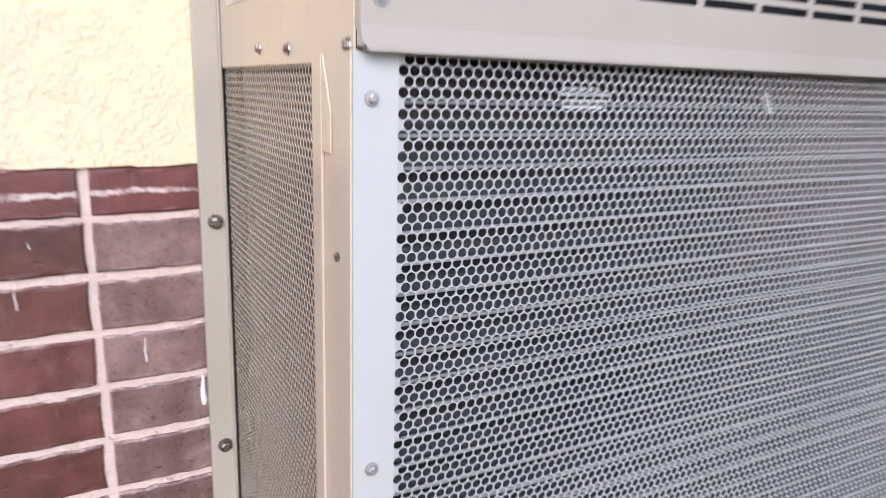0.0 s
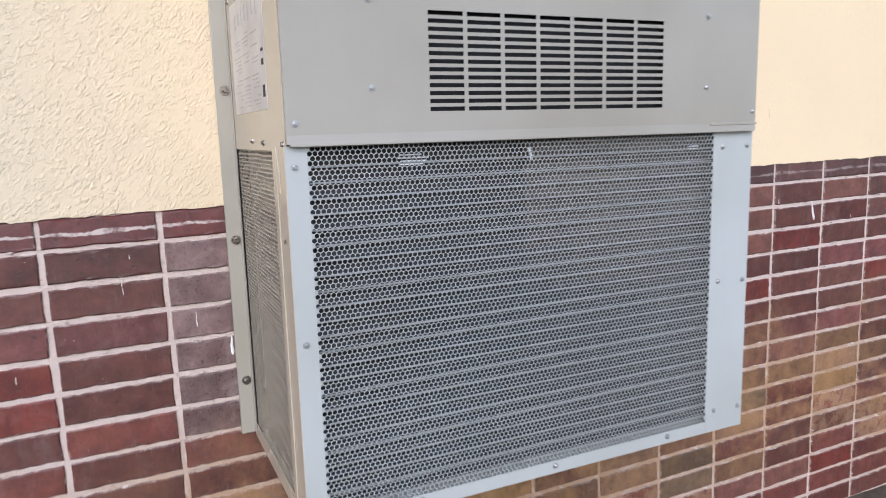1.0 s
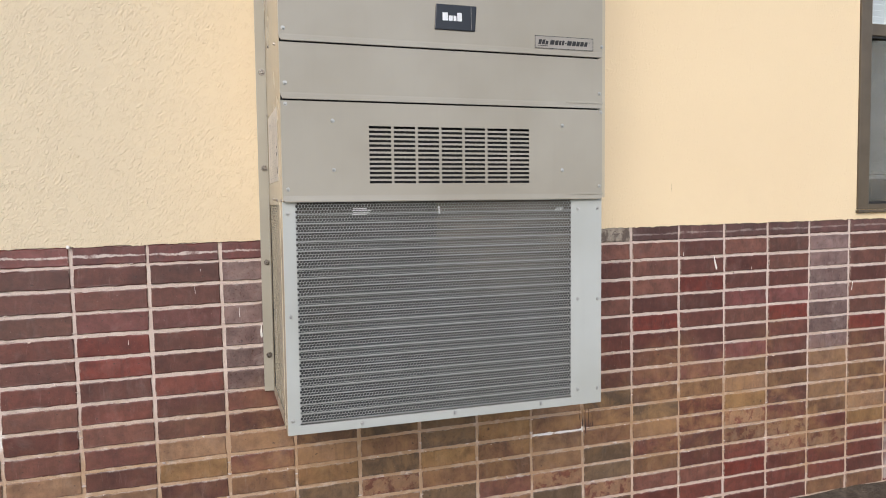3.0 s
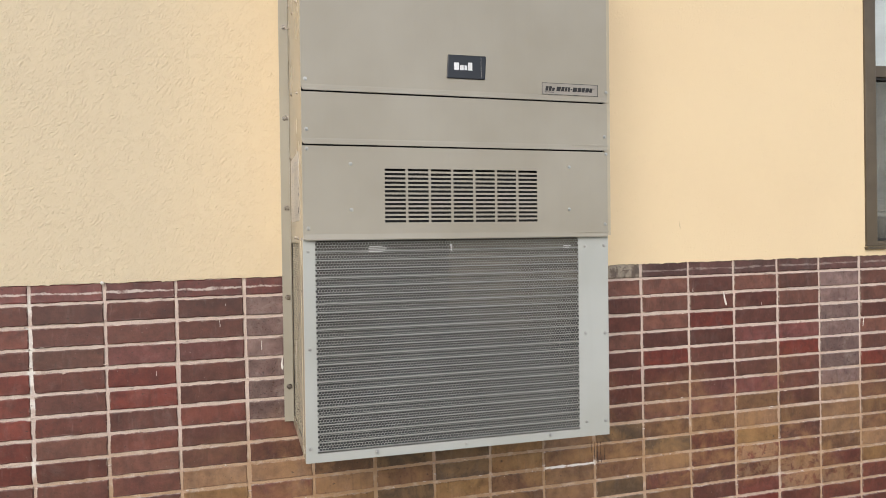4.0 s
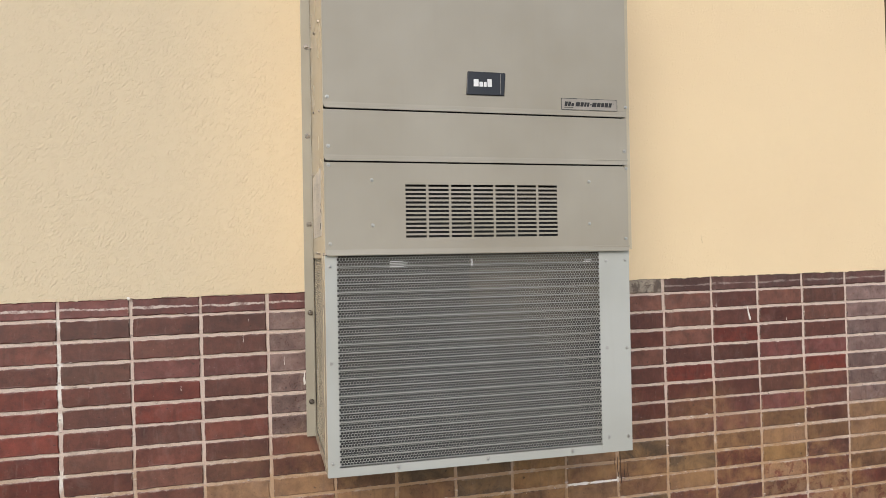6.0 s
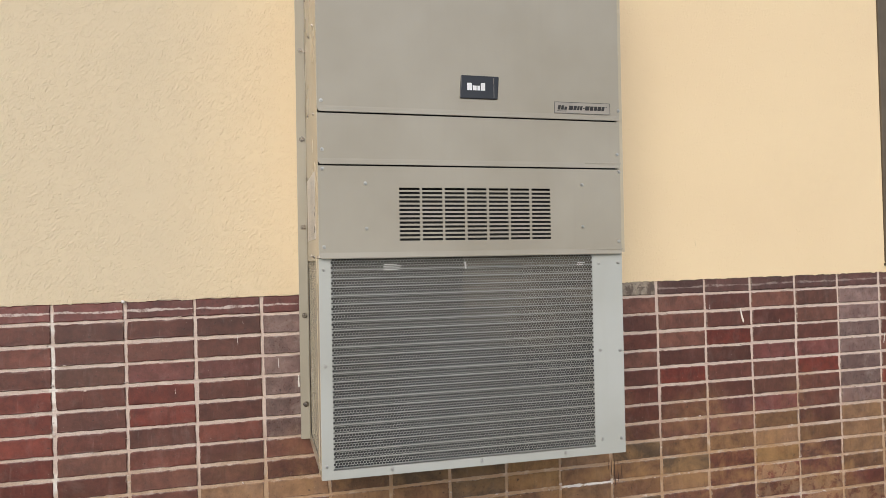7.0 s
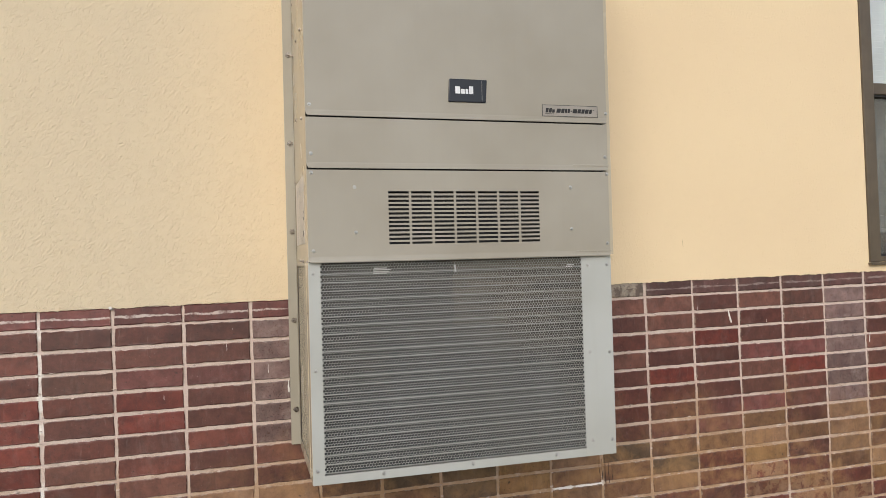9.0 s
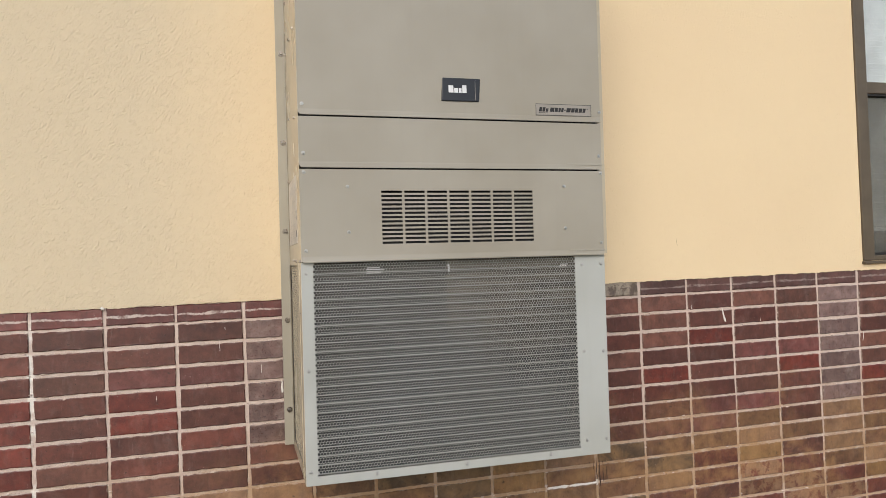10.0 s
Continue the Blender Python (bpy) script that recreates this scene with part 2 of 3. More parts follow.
def coil_material():
    """Fins with inner shade and sky tint in the colour; painted beige glare on the upper part of one half."""
    n = Nodes("aluminium_fins")
    fin = n.noise(1.0, 2, 0.5, 0.0, n.place((620, 1, 5)))
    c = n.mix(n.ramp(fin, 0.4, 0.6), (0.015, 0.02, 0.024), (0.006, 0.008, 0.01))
    split = n.add("ShaderNodeSeparateXYZ")
    n.link(n.coords.outputs["Object"], split.inputs[0])
    rows = n.noise(1.0, 3, 0.6, 0.2, n.place((4, 1, 70)))
    # beige patch: reflected glare put into the fin colour
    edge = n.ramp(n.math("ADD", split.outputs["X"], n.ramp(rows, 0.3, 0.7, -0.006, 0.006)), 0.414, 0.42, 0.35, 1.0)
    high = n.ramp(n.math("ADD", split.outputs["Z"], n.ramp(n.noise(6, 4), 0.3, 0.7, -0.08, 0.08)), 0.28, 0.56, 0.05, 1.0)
    dust_glare = n.math("MULTIPLY", n.math("MULTIPLY", edge, high), n.ramp(rows, 0.35, 0.65, 0.45, 1.0))
    c = n.mix(n.math("MULTIPLY", dust_glare, 0.8), c, (0.2, 0.162, 0.126))
    return n.done(c, 0.42, 0.3, n.bump(fin, 0.4, 0.0015))


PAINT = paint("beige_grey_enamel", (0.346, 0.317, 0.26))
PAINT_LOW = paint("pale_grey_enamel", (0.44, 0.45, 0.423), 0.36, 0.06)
# side sheets: warm light bounced off the stucco is put into this colour
PAINT_SIDE_LIT = paint("beige_enamel_bounce_lit", (0.5, 0.435, 0.325), 0.24)
PAINT_EDGE = paint("dull_beige_enamel", (0.36, 0.33, 0.265), 0.34)
# the pale grey made darker for the punched sheet
PAINT_MESH = paint("darker_grey_enamel", (0.385, 0.388, 0.366), 0.36, 0.18)
STEEL = plain("zinc_screw", (0.5, 0.49, 0.47), 0.36, 0.7)
BOLT = plain("weathered_bolt", (0.33, 0.29, 0.25), 0.28, 0.9)
# black that stands for the shade inside the cabinet
BLACK = plain("inner_shade_black", (0.012, 0.012, 0.013), 0.8)
COIL = coil_material()
TUBE = plain("dull_metal", (0.4, 0.4, 0.385), 0.35, 0.35)
INNER = plain("inner_shade_grey", (0.09, 0.083, 0.072), 0.6)
# white of the glints drawn on the fins
GLINT = plain("glint_white", (0.85, 0.85, 0.84), 0.3)
PAPER = plain("label_paper", (0.62, 0.57, 0.5), 0.55)
INK = plain("label_ink", (0.02, 0.019, 0.019), 0.7)
PALE_INK = plain("faded_ink", (0.45, 0.425, 0.39), 0.6)
BADGE = plain("black_badge", (0.02, 0.021, 0.026), 0.35)
SILVER = plain("silver_film", (0.34, 0.305, 0.26), 0.35, 0.1)
WHITE = plain("white_print", (0.8, 0.8, 0.8), 0.5)
DRIP = plain("white_drip", (0.78, 0.74, 0.68), 0.6)
BRONZE = plain("bronze_frame", (0.122, 0.092, 0.06), 0.42, 0.1)
SEAL = plain("black_seal", (0.02, 0.018, 0.016), 0.7)
SLAT = plain("white_blind", (0.76, 0.78, 0.8), 0.5)


def screen_material():
    """Fine dark weave: part wire, part gap."""
    n = Nodes("insect_screen")
    gap = n.tree.nodes.new("ShaderNodeBsdfTransparent")
    both = n.tree.nodes.new("ShaderNodeMixShader")
    dust_glare = n.noise(6, 5, 0.6)
    n.link(n.ramp(dust_glare, 0.3, 0.7, 0.34, 0.48), both.inputs[0])
    n.link(gap.outputs[0], both.inputs[1])
    n.link(n.bsdf.outputs[0], both.inputs[2])
    n.link(both.outputs[0], n.tree.nodes["Material Output"].inputs["Surface"])
    return n.done(n.mix(n.ramp(dust_glare, 0.35, 0.7), (0.14, 0.135, 0.115), (0.22, 0.21, 0.18)), 0.85)


SCREEN = screen_material()
GLASS = glass_material()
MORTAR, STUCCO, SOIL = mortar_material(), stucco_material(), soil_material()
ROOFING = plain("grey_roofing", (0.2, 0.19, 0.18), 0.9)
# the unlit room's shade is put into this plaster colour
INDOOR = plain("dim_room_plaster", (0.07, 0.062, 0.055), 0.9)
STONE = plain("pale_pebble", (0.38, 0.33, 0.27), 0.85)
LITTER = plain("dry_litter", (0.12, 0.092, 0.064), 0.95)
SCRATCH = plain("grazed_stucco", (0.4, 0.3, 0.19), 0.9)
CRUMB = plain("mortar_crumb", (0.6, 0.49, 0.42), 0.9, 0.0, 300.0, 0.0002)
STAIN = plain("dark_run", (0.05, 0.025, 0.02), 0.6)

# ---- mesh helpers ----


def box(bm, x0, x1, y0, y1, z0, z1, bevel=0.0):
    made = bmesh.ops.create_cube(bm, size=1.0)["verts"]
    for v in made:
        v.co = Vector((x0 if v.co.x < 0 else x1, y0 if v.co.y < 0 else y1, z0 if v.co.z < 0 else z1))
    if bevel:
        edges = list({e for v in made for e in v.link_edges})
        bmesh.ops.bevel(bm, geom=edges, offset=bevel, segments=2, profile=0.6, affect="EDGES")


def boxes(*rows, bevel=0.0):
    bm = bmesh.new()
    for row in rows:
        box(bm, *row, bevel=bevel)
    return bm


def mesh_of(name, bm, material, smooth=False):
    bmesh.ops.recalc_face_normals(bm, faces=bm.faces)
    data = bpy.data.meshes.new(name)
    bm.to_mesh(data)
    bm.free()
    data.materials.append(material)
    if smooth:
        data.polygons.foreach_set("use_smooth", [True] * len(data.polygons))
    return data


def part(name, bm, material, parent=None, label="", smooth=False):
    ob = new(name, mesh_of(name, bm, material, smooth))
    ob.parent = parent
    return tagged(ob, label)


def raw_part(name, verts, faces, material, parent=None, label=""):
    data = bpy.data.meshes.new(name)
    data.from_pydata([tuple(v) for v in verts], [], faces)
    data.materials.append(material)
    data.update()
    ob = new(name, data)
    ob.parent = parent
    return tagged(ob, label)


# ---- the building ----
CROWN = TOP + 0.059
WIN_X0, WIN_X1, WIN_Z0, WIN_Z1 = 2.874, 3.80, 1.172, 2.75
LEFT, RIGHT, EAVE, BACK = -6.0, 9.0, 3.3, 6.0


def stucco_wall():
    xs, zs = [LEFT, WIN_X0, WIN_X1, RIGHT], [CROWN, WIN_Z0, WIN_Z1, EAVE]
    verts, faces = [], []

    def quad(*corners):
        faces.append(tuple(range(len(verts), len(verts) + 4)))
        verts.extend(corners)

    y0, y1 = -0.002, 0.24
    for i in range(3):
        for k in range(3):
            if (i, k) == (1, 1):
                continue
            a, b, c, d = xs[i], xs[i + 1], zs[k], zs[k + 1]
            quad((a, y0, c), (b, y0, c), (b, y0, d), (a, y0, d))
            quad((a, y1, c), (a, y1, d), (b, y1, d), (b, y1, c))
    a, b, c, d = WIN_X0, WIN_X1, WIN_Z0, WIN_Z1
    quad((a, y0, c), (a, y0, d), (a, y1, d), (a, y1, c))
    quad((b, y0, c), (b, y1, c), (b, y1, d), (b, y0, d))
    quad((a, y0, c), (a, y1, c), (b, y1, c), (b, y0, c))
    quad((a, y0, d), (b, y0, d), (b, y1, d), (a, y1, d))
    quad((LEFT, y0, CROWN), (LEFT, y1, CROWN), (RIGHT, y1, CROWN), (RIGHT, y0, CROWN))
    quad((LEFT, y0, EAVE), (RIGHT, y0, EAVE), (RIGHT, y1, EAVE), (LEFT, y1, EAVE))
    # the trowelled lower edge hangs unevenly over the first course
    step, x = 0.009, -1.4
    drop = 0.003
    while x < 3.9:
        after = (0.003 if x > 1.4 else 0.0) + min(max(0.0015 + 0.006 * noise.noise((x * 14, 1, 0)) + 0.004 * noise.noise((x * 60, 5, 0)), 0.0005), 0.009)
        quad((x, y0, CROWN - drop), (x + step, y0, CROWN - after), (x + step, y0, CROWN), (x, y0, CROWN))
        quad((x, y0, CROWN - drop), (x, 0.006, CROWN - drop), (x + step, 0.006, CROWN - after), (x + step, y0, CROWN - after))
        drop, x = after, x + step
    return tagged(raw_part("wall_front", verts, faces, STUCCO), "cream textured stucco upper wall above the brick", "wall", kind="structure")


stucco_wall()
brick_wall = tagged(part("wall_brick_base", boxes((LEFT, RIGHT, 0.0045, 0.24, -0.3, CROWN - 0.0005)), MORTAR),
                    "stack-bonded brick wall base with pale mortar joints", "wall", kind="structure")
for name, row in (("wall_side_a", (LEFT - 0.24, LEFT, -0.004, BACK, -0.3, EAVE)), ("wall_side_b", (RIGHT, RIGHT + 0.24, -0.004, BACK, -0.3, EAVE)),
                  ("wall_back", (LEFT - 0.24, RIGHT + 0.24, BACK, BACK + 0.24, -0.3, EAVE))):
    tagged(part(name, boxes(row), STUCCO), "plain cream stucco outer wall", "wall", kind="structure")
tagged(part("roof", boxes((LEFT - 0.3, RIGHT + 0.3, -0.06, BACK + 0.3, EAVE, EAVE + 0.2)), ROOFING), "flat grey roof slab", "roof", kind="structure")
tagged(part("floor", boxes((LEFT, RIGHT, 0.24, BACK, 0.1, 0.2)), INDOOR), "indoor floor behind the window", "floor", kind="structure")
tagged(part("wall_partition", boxes((LEFT, RIGHT, 3.0, 3.1, 0.2, EAVE)), INDOOR), "plain partition inside, the room's dimness in its colour", "wall", kind="structure")


def ground_height(x, y):
    return 0.014 + 0.012 * noise.noise((x * 4, y * 4, 0)) + 0.007 * noise.noise((x * 17, y * 17, 3))


def ground_sheet():
    verts, faces = [], []
    xs = [-400, -60, -12] + [-3 + 0.05 * i for i in range(161)] + [14, 60, 400]
    ys = [-400, -60, -12, -6] + [-3 + 0.05 * i for i in range(62)] + [0.2]
    for y in ys:
        for x in xs:
            near = -3 <= x <= 5 and -3 <= y
            z = ground_height(x, y) if near else 0.01
            verts.append((x, y, z))
    w = len(xs)
    for j in range(len(ys) - 1):
        for i in range(w - 1):
            a = j * w + i
            faces.append((a, a + 1, a + w + 1, a + w))
    for y0, y1 in ((6.3, 400),):
        b = len(verts)
        verts.extend([(-400, y0, 0), (400, y0, 0), (400, y1, 0), (-400, y1, 0)])
        faces.append((b, b + 1, b + 2, b + 3))
    for x0, x1 in ((-400, LEFT - 0.2), (RIGHT + 0.2, 400)):
        b = len(verts)
        verts.extend([(x0, 0.2, 0), (x1, 0.2, 0), (x1, 6.3, 0), (x0, 6.3, 0)])
        faces.append((b, b + 1, b + 2, b + 3))
    return tagged(raw_part("ground", verts, faces, SOIL), "dark bare soil along the wall foot", "ground", kind="structure")


ground_sheet()


def scatter(name, count, material, label, category, size):
    rng = random.Random(7 if size > 0.005 else 8)
    verts, faces = [], []
    for _ in range(count):
        x, y = rng.uniform(1.6, 3.9), -abs(rng.gauss(0, 0.28)) - 0.012
        s = size * rng.uniform(0.4, 1.3)
        z = ground_height(x, y) + s * 0.15
        turn = Euler((rng.uniform(-0.4, 0.4), rng.uniform(-0.4, 0.4), rng.uniform(0, 6.3))).to_matrix()
        b = len(verts)
        for dx, dy, dz in ((1, 0, 0), (-1, 0, 0), (0, 0.6, 0), (0, -0.6, 0), (0, 0, 0.5), (0, 0, -0.5)):
            verts.append(Vector((x, y, z)) + turn @ Vector((dx, dy, dz)) * s * rng.uniform(0.7, 1.2))
        for f in ((0, 2, 4), (2, 1, 4), (1, 3, 4), (3, 0, 4), (2, 0, 5), (1, 2, 5), (3, 1, 5), (0, 3, 5)):
            faces.append(tuple(b + i for i in f))
    return tagged(raw_part(name, verts, faces, material), label, category, kind="stuff")


scatter("soil_litter", 2600, LITTER, "dry brown crumbs and litter on the soil", "litter", 0.0065)
scatter("pebbles", 45, STONE, "small pale pebbles on the soil", "pebbles", 0.0045)


# ---- the window ----
def build_window():
    win = tagged(new("window_1"), "bronze metal sash window with closed white blinds", "window", kind="structure")
    x0, x1, z0, z1 = WIN_X0, WIN_X1, WIN_Z0, WIN_Z1
    fw, mid = 0.058, 1.895
    part("window_frame", boxes((x0 + 0.001, x0 + fw, -0.009, 0.09, z0 + 0.001, z1 - 0.001), (x1 - fw, x1 - 0.001, -0.009, 0.09, z0 + 0.001, z1 - 0.001),
                               (x0 + fw, x1 - fw, -0.006, 0.088, z0 + 0.001, z0 + 0.022), (x0 + fw, x1 - fw, -0.006, 0.088, z1 - fw, z1 - 0.001), bevel=0.003), BRONZE, win)
    part("meeting_rail", boxes((x0 + fw + 0.001, x1 - fw - 0.001, 0.004, 0.06, mid - 0.024, mid + 0.024), bevel=0.003), BRONZE, win)
    part("window_sill", boxes((x0 - 0.004, x1 + 0.004, -0.018, 0.0, z0 - 0.012, z0 - 0.001), bevel=0.002), BRONZE, win)
    part("seal", boxes((x0 + fw + 0.0005, x0 + fw + 0.008, 0.01, 0.05, z0 + 0.024, mid - 0.026), (x0 + fw + 0.0005, x0 + fw + 0.005, 0.02, 0.05, mid + 0.026, z1 - fw - 0.001),
                       (x0 + fw + 0.009, x1 - fw - 0.001, 0.01, 0.05, mid - 0.033, mid - 0.0245), (x0 + fw + 0.009, x1 - fw - 0.001, 0.01, 0.05, z0 + 0.023, z0 + 0.032)), SEAL, win)
    for za, zb, y in ((z0 + 0.024, mid - 0.025, 0.045), (mid + 0.025, z1 - fw - 0.001, 0.03)):
        pane = part("pane", boxes((x0 + fw + 0.001, x1 - fw - 0.001, y, y + 0.004, za, zb)), GLASS, win, "clear window glass")
        pane.visible_shadow = False
    part("insect_screen", boxes((x0 + fw + 0.009, x1 - fw - 0.001, 0.03, 0.0305, z0 + 0.033, mid - 0.034)), SCREEN, win, "dusty dark insect screen")
    blind = tagged(new("window_blind"), "closed white horizontal slat blind behind the glass", "blind")
    bm = bmesh.new()
    box(bm, x0 + 0.02, x1 - 0.02, -0.0012, 0.0012, -0.0145, 0.0145)
    bmesh.ops.rotate(bm, verts=bm.verts, cent=(0, 0, 0), matrix=Matrix.Rotation(radians(32), 3, "X"))
    slat = mesh_of("slat", bm, SLAT)
    z = z0 + 0.16
    while z < z1 - 0.02:
        ob = new("slat", slat)
        ob.parent, ob.location = blind, (0, 0.13, z)
        z += 0.0255
    part("bottom_rail", boxes((x0 + 0.02, x1 - 0.02, 0.118, 0.142, z0 + 0.125, z0 + 0.142), bevel=0.003), SLAT, blind)


build_window()

# ---- the wall-mounted air conditioner ----
UNIT_W, UNIT_H, DEPTH = 0.9, 1.79, 0.437
unit = tagged(new("wall_air_conditioner"), "beige-grey metal wall-hung air conditioner with perforated lower grille", "air conditioner")
unit.matrix_world = pose(0.5503, 0, 0.6595, 0, 0.58, 0) @ Matrix.Scale(0.9903, 4)


def plates_with_hole(x0, x1, z0, z1, hole, place):
    """A sheet with one rectangular hole, as four quads, through place(a, b)."""
    a0, a1, b0, b1 = hole
    verts, faces = [], []
    for p, q, r, s in ((x0, a0, z0, z1), (a1, x1, z0, z1), (a0, a1, z0, b0), (a0, a1, b1, z1)):
        b = len(verts)
        verts.extend([place(p, r), place(q, r), place(q, s), place(p, s)])
        faces.append((b, b + 1, b + 2, b + 3))
    return verts, faces


def perforated(u0, v0, columns, rows, pitch, place, hole=0.925, thick=0.0011):
    """Round holes in staggered rows; place(u, v, depth) puts a point of the sheet."""
    big, step = pitch / math.sqrt(3), pitch * math.sqrt(3) / 2
    # each cell is a hexagon with its edge middles, round a twelve-sided hole
    ring = [((big if k % 2 == 0 else pitch / 2) * math.sin(k * math.pi / 6), (big if k % 2 == 0 else pitch / 2) * math.cos(k * math.pi / 6)) for k in range(12)]
    rim = [(pitch / 2 * hole * math.sin(k * math.pi / 6), pitch / 2 * hole * math.cos(k * math.pi / 6)) for k in range(12)]
    verts, faces = [], []
    for r in range(rows):
        odd = r % 2
        for c in range(-odd, columns):
            solid = c < 0 or (odd and c == columns - 1)
            cu, cv = u0 + (c + 0.5 + 0.5 * odd) * pitch, v0 + big + r * step
            b = len(verts)
            verts.extend(place(cu + s, cv + k, 0) for s, k in ring)
            if solid:
                faces.append(tuple(b + i for i in range(12)))
                continue
            verts.extend(place(cu + s, cv + k, 0) for s, k in rim)
            verts.extend(place(cu + s, cv + k, thick) for s, k in rim)
            for i in range(12):
                j = (i + 1) % 12
                faces.append((b + i, b + j, b + 12 + j, b + 12 + i))
                faces.append((b + 12 + i, b + 12 + j, b + 24 + j, b + 24 + i))
    return verts, faces


def screw_mesh(name, radius, material):
    bm = bmesh.new()
    ring = lambda r, y, n, t=0.0: [bm.verts.new((r * math.cos(2 * math.pi * i / n + t), y, r * math.sin(2 * math.pi * i / n + t))) for i in range(n)]
    a, b = ring(radius, 0.0, 12), ring(radius * 0.94, -radius * 0.22, 12)
    c, d, e = ring(radius * 0.62, -radius * 0.24, 6, 0.3), ring(radius * 0.6, -radius * 0.68, 6, 0.3), ring(radius * 0.42, -radius * 0.8, 6, 0.3)
    for lo, hi in ((a, b), (c, d), (d, e)):
        for i in range(len(lo)):
            j = (i + 1) % len(lo)
            bm.faces.new((lo[i], lo[j], hi[j], hi[i]))
    bm.faces.new(b), bm.faces.new(e)
    return mesh_of(name, bm, material)


SCREW, BIG_BOLT, SIDE_SCREW = screw_mesh("screw", 0.0053, STEEL), screw_mesh("bolt", 0.0095, BOLT), screw_mesh("side_screw", 0.0055, BOLT)


def put_screw(x, y, z, parent, data=SCREW, name="screw", side=False):
    ob = new(name, data)
    ob.parent = parent
    ob.matrix_basis = pose(x, y, z, 0, (x * 7919 + z * 104729) % 60, -90 if side else 0)
    return ob


def cabinet():
    # side opening for the coil, in (depth, height)
    hole = (-0.357, -0.014, 0.03, 0.592)
    verts, faces = plates_with_hole(-DEPTH, -0.001, 0.0, UNIT_H - 0.05, hole, lambda a, b: (0.0, a, b))
    bm = bmesh.new()
    made = [bm.verts.new(v) for v in verts]
    for face in faces:
        bm.faces.new([made[i] for i in face])
    bmesh.ops.remove_doubles(bm, verts=bm.verts, dist=0.0001)
    left = part("side_panel", bm, PAINT_SIDE_LIT, unit, "beige enamel side sheet, warm bounced light in its colour")
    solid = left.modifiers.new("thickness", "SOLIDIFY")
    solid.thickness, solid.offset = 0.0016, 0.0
    part("side_panel", boxes((UNIT_W - 0.002, UNIT_W + 0.019, -DEPTH + 0.006, -0.001, 0.602, UNIT_H - 0.05), bevel=0.0008), PAINT_SIDE_LIT, unit)
    part("lower_side_panel", boxes((UNIT_W - 0.003, UNIT_W - 0.001, -DEPTH + 0.002, -0.001, 0.0, 0.601), bevel=0.0004), PAINT_SIDE_LIT, unit)
    part("base_pan", boxes((0.001, UNIT_W - 0.004, -DEPTH + 0.006, -0.002, 0.001, 0.012), bevel=0.001), PAINT_LOW, unit)
    # back sheet, black for the cabinet's inner shade
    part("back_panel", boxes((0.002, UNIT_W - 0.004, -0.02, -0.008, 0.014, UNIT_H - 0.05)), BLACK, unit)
    bm = bmesh.new()
    prof = [(-DEPTH - 0.02, UNIT_H - 0.075), (-DEPTH - 0.02, UNIT_H - 0.045), (-0.001, UNIT_H), (-0.001, UNIT_H - 0.049)]
    ends = [[bm.verts.new((x, y, z)) for y, z in prof] for x in (-0.01, UNIT_W + 0.02)]
    bm.faces.new(ends[0]), bm.faces.new(ends[1])
    for i in range(4):
        bm.faces.new((ends[0][i], ends[0][(i + 1) % 4], ends[1][(i + 1) % 4], ends[1][i]))
    part("top_cover", bm, PAINT, unit)
    # perforated side screen set behind the opening
    cell = 0.0081
    v, f = perforated(-0.361, 0.028, 44, 81, cell, lambda u, w, d: (0.0026 + d, u, w), 0.9, 0.0003)
    screen = raw_part("side_screen", v, f, PAINT_SIDE_LIT, left, "finely perforated side screen")
    # wall flange with its bolts
    flange = part("mounting_flange", boxes((-0.0305, -0.0012, -0.012, -0.0045, 0.012, UNIT_H - 0.06), (-0.0035, -0.0013, -0.02, -0.012, 0.012, UNIT_H - 0.06), bevel=0.001), PAINT_EDGE, unit, "dull beige wall flange")
    for z in (0.125, 0.414, 0.703, 0.992, 1.284, 1.576):
        put_screw(-0.0135, -0.0122, z, flange, BIG_BOLT, "bolt")
    right = part("mounting_flange", boxes((UNIT_W + 0.0205, UNIT_W + 0.046, -0.012, -0.0045, 0.035, UNIT_H - 0.06), bevel=0.001), PAINT, unit)
    for z in (0.125, 0.414, 0.703, 0.992, 1.284, 1.576):
        put_screw(UNIT_W + 0.033, -0.0122, z, right, BIG_BOLT, "bolt")
    for y, z in ((-0.066, 1.43), (-0.343, 1.262), (-0.2, 1.272), (-0.05, 1.34), (-0.05, 1.27), (-0.134, 1.044), (-0.332, 1.011), (-0.04, 0.86), (-0.428, 0.602), (-0.29, 0.604), (-0.196, 0.607), (-0.412, 0.46)):
        put_screw(-0.0008, y, z, left, SIDE_SCREW, "screw", True)
    # rating label on the side sheet
    label = part("rating_label", boxes((-0.0016, -0.0009, -0.345, -0.055, 0.655, 0.848)), PAPER, left, "white printed rating label")
    rng = random.Random(3)
    bars = [(-0.3 + i * 0.031, -0.294 + i * 0.031, 0.8 + 0.004 * (i % 2), 0.83 + rng.uniform(-0.006, 0.004)) for i in range(7)]
    for i in range(19):
        z = 0.784 - i * 0.0066
        for k in range(3):
            a = -0.295 + k * 0.075
            if rng.random() < 0.7:
                bars.append((a, a + rng.uniform(0.02, 0.066), z, z + 0.0014))
    for a, b, c, d in bars:
        part("print_bar", boxes((-0.002, -0.00165, a, b, c, d)), PALE_INK, label)
    for c, d in ((0.674, 0.692), (0.742, 0.747), (0.722, 0.731)):
        part("print_block", boxes((-0.002, -0.00165, -0.334, -0.318, c, d)), INK, label)
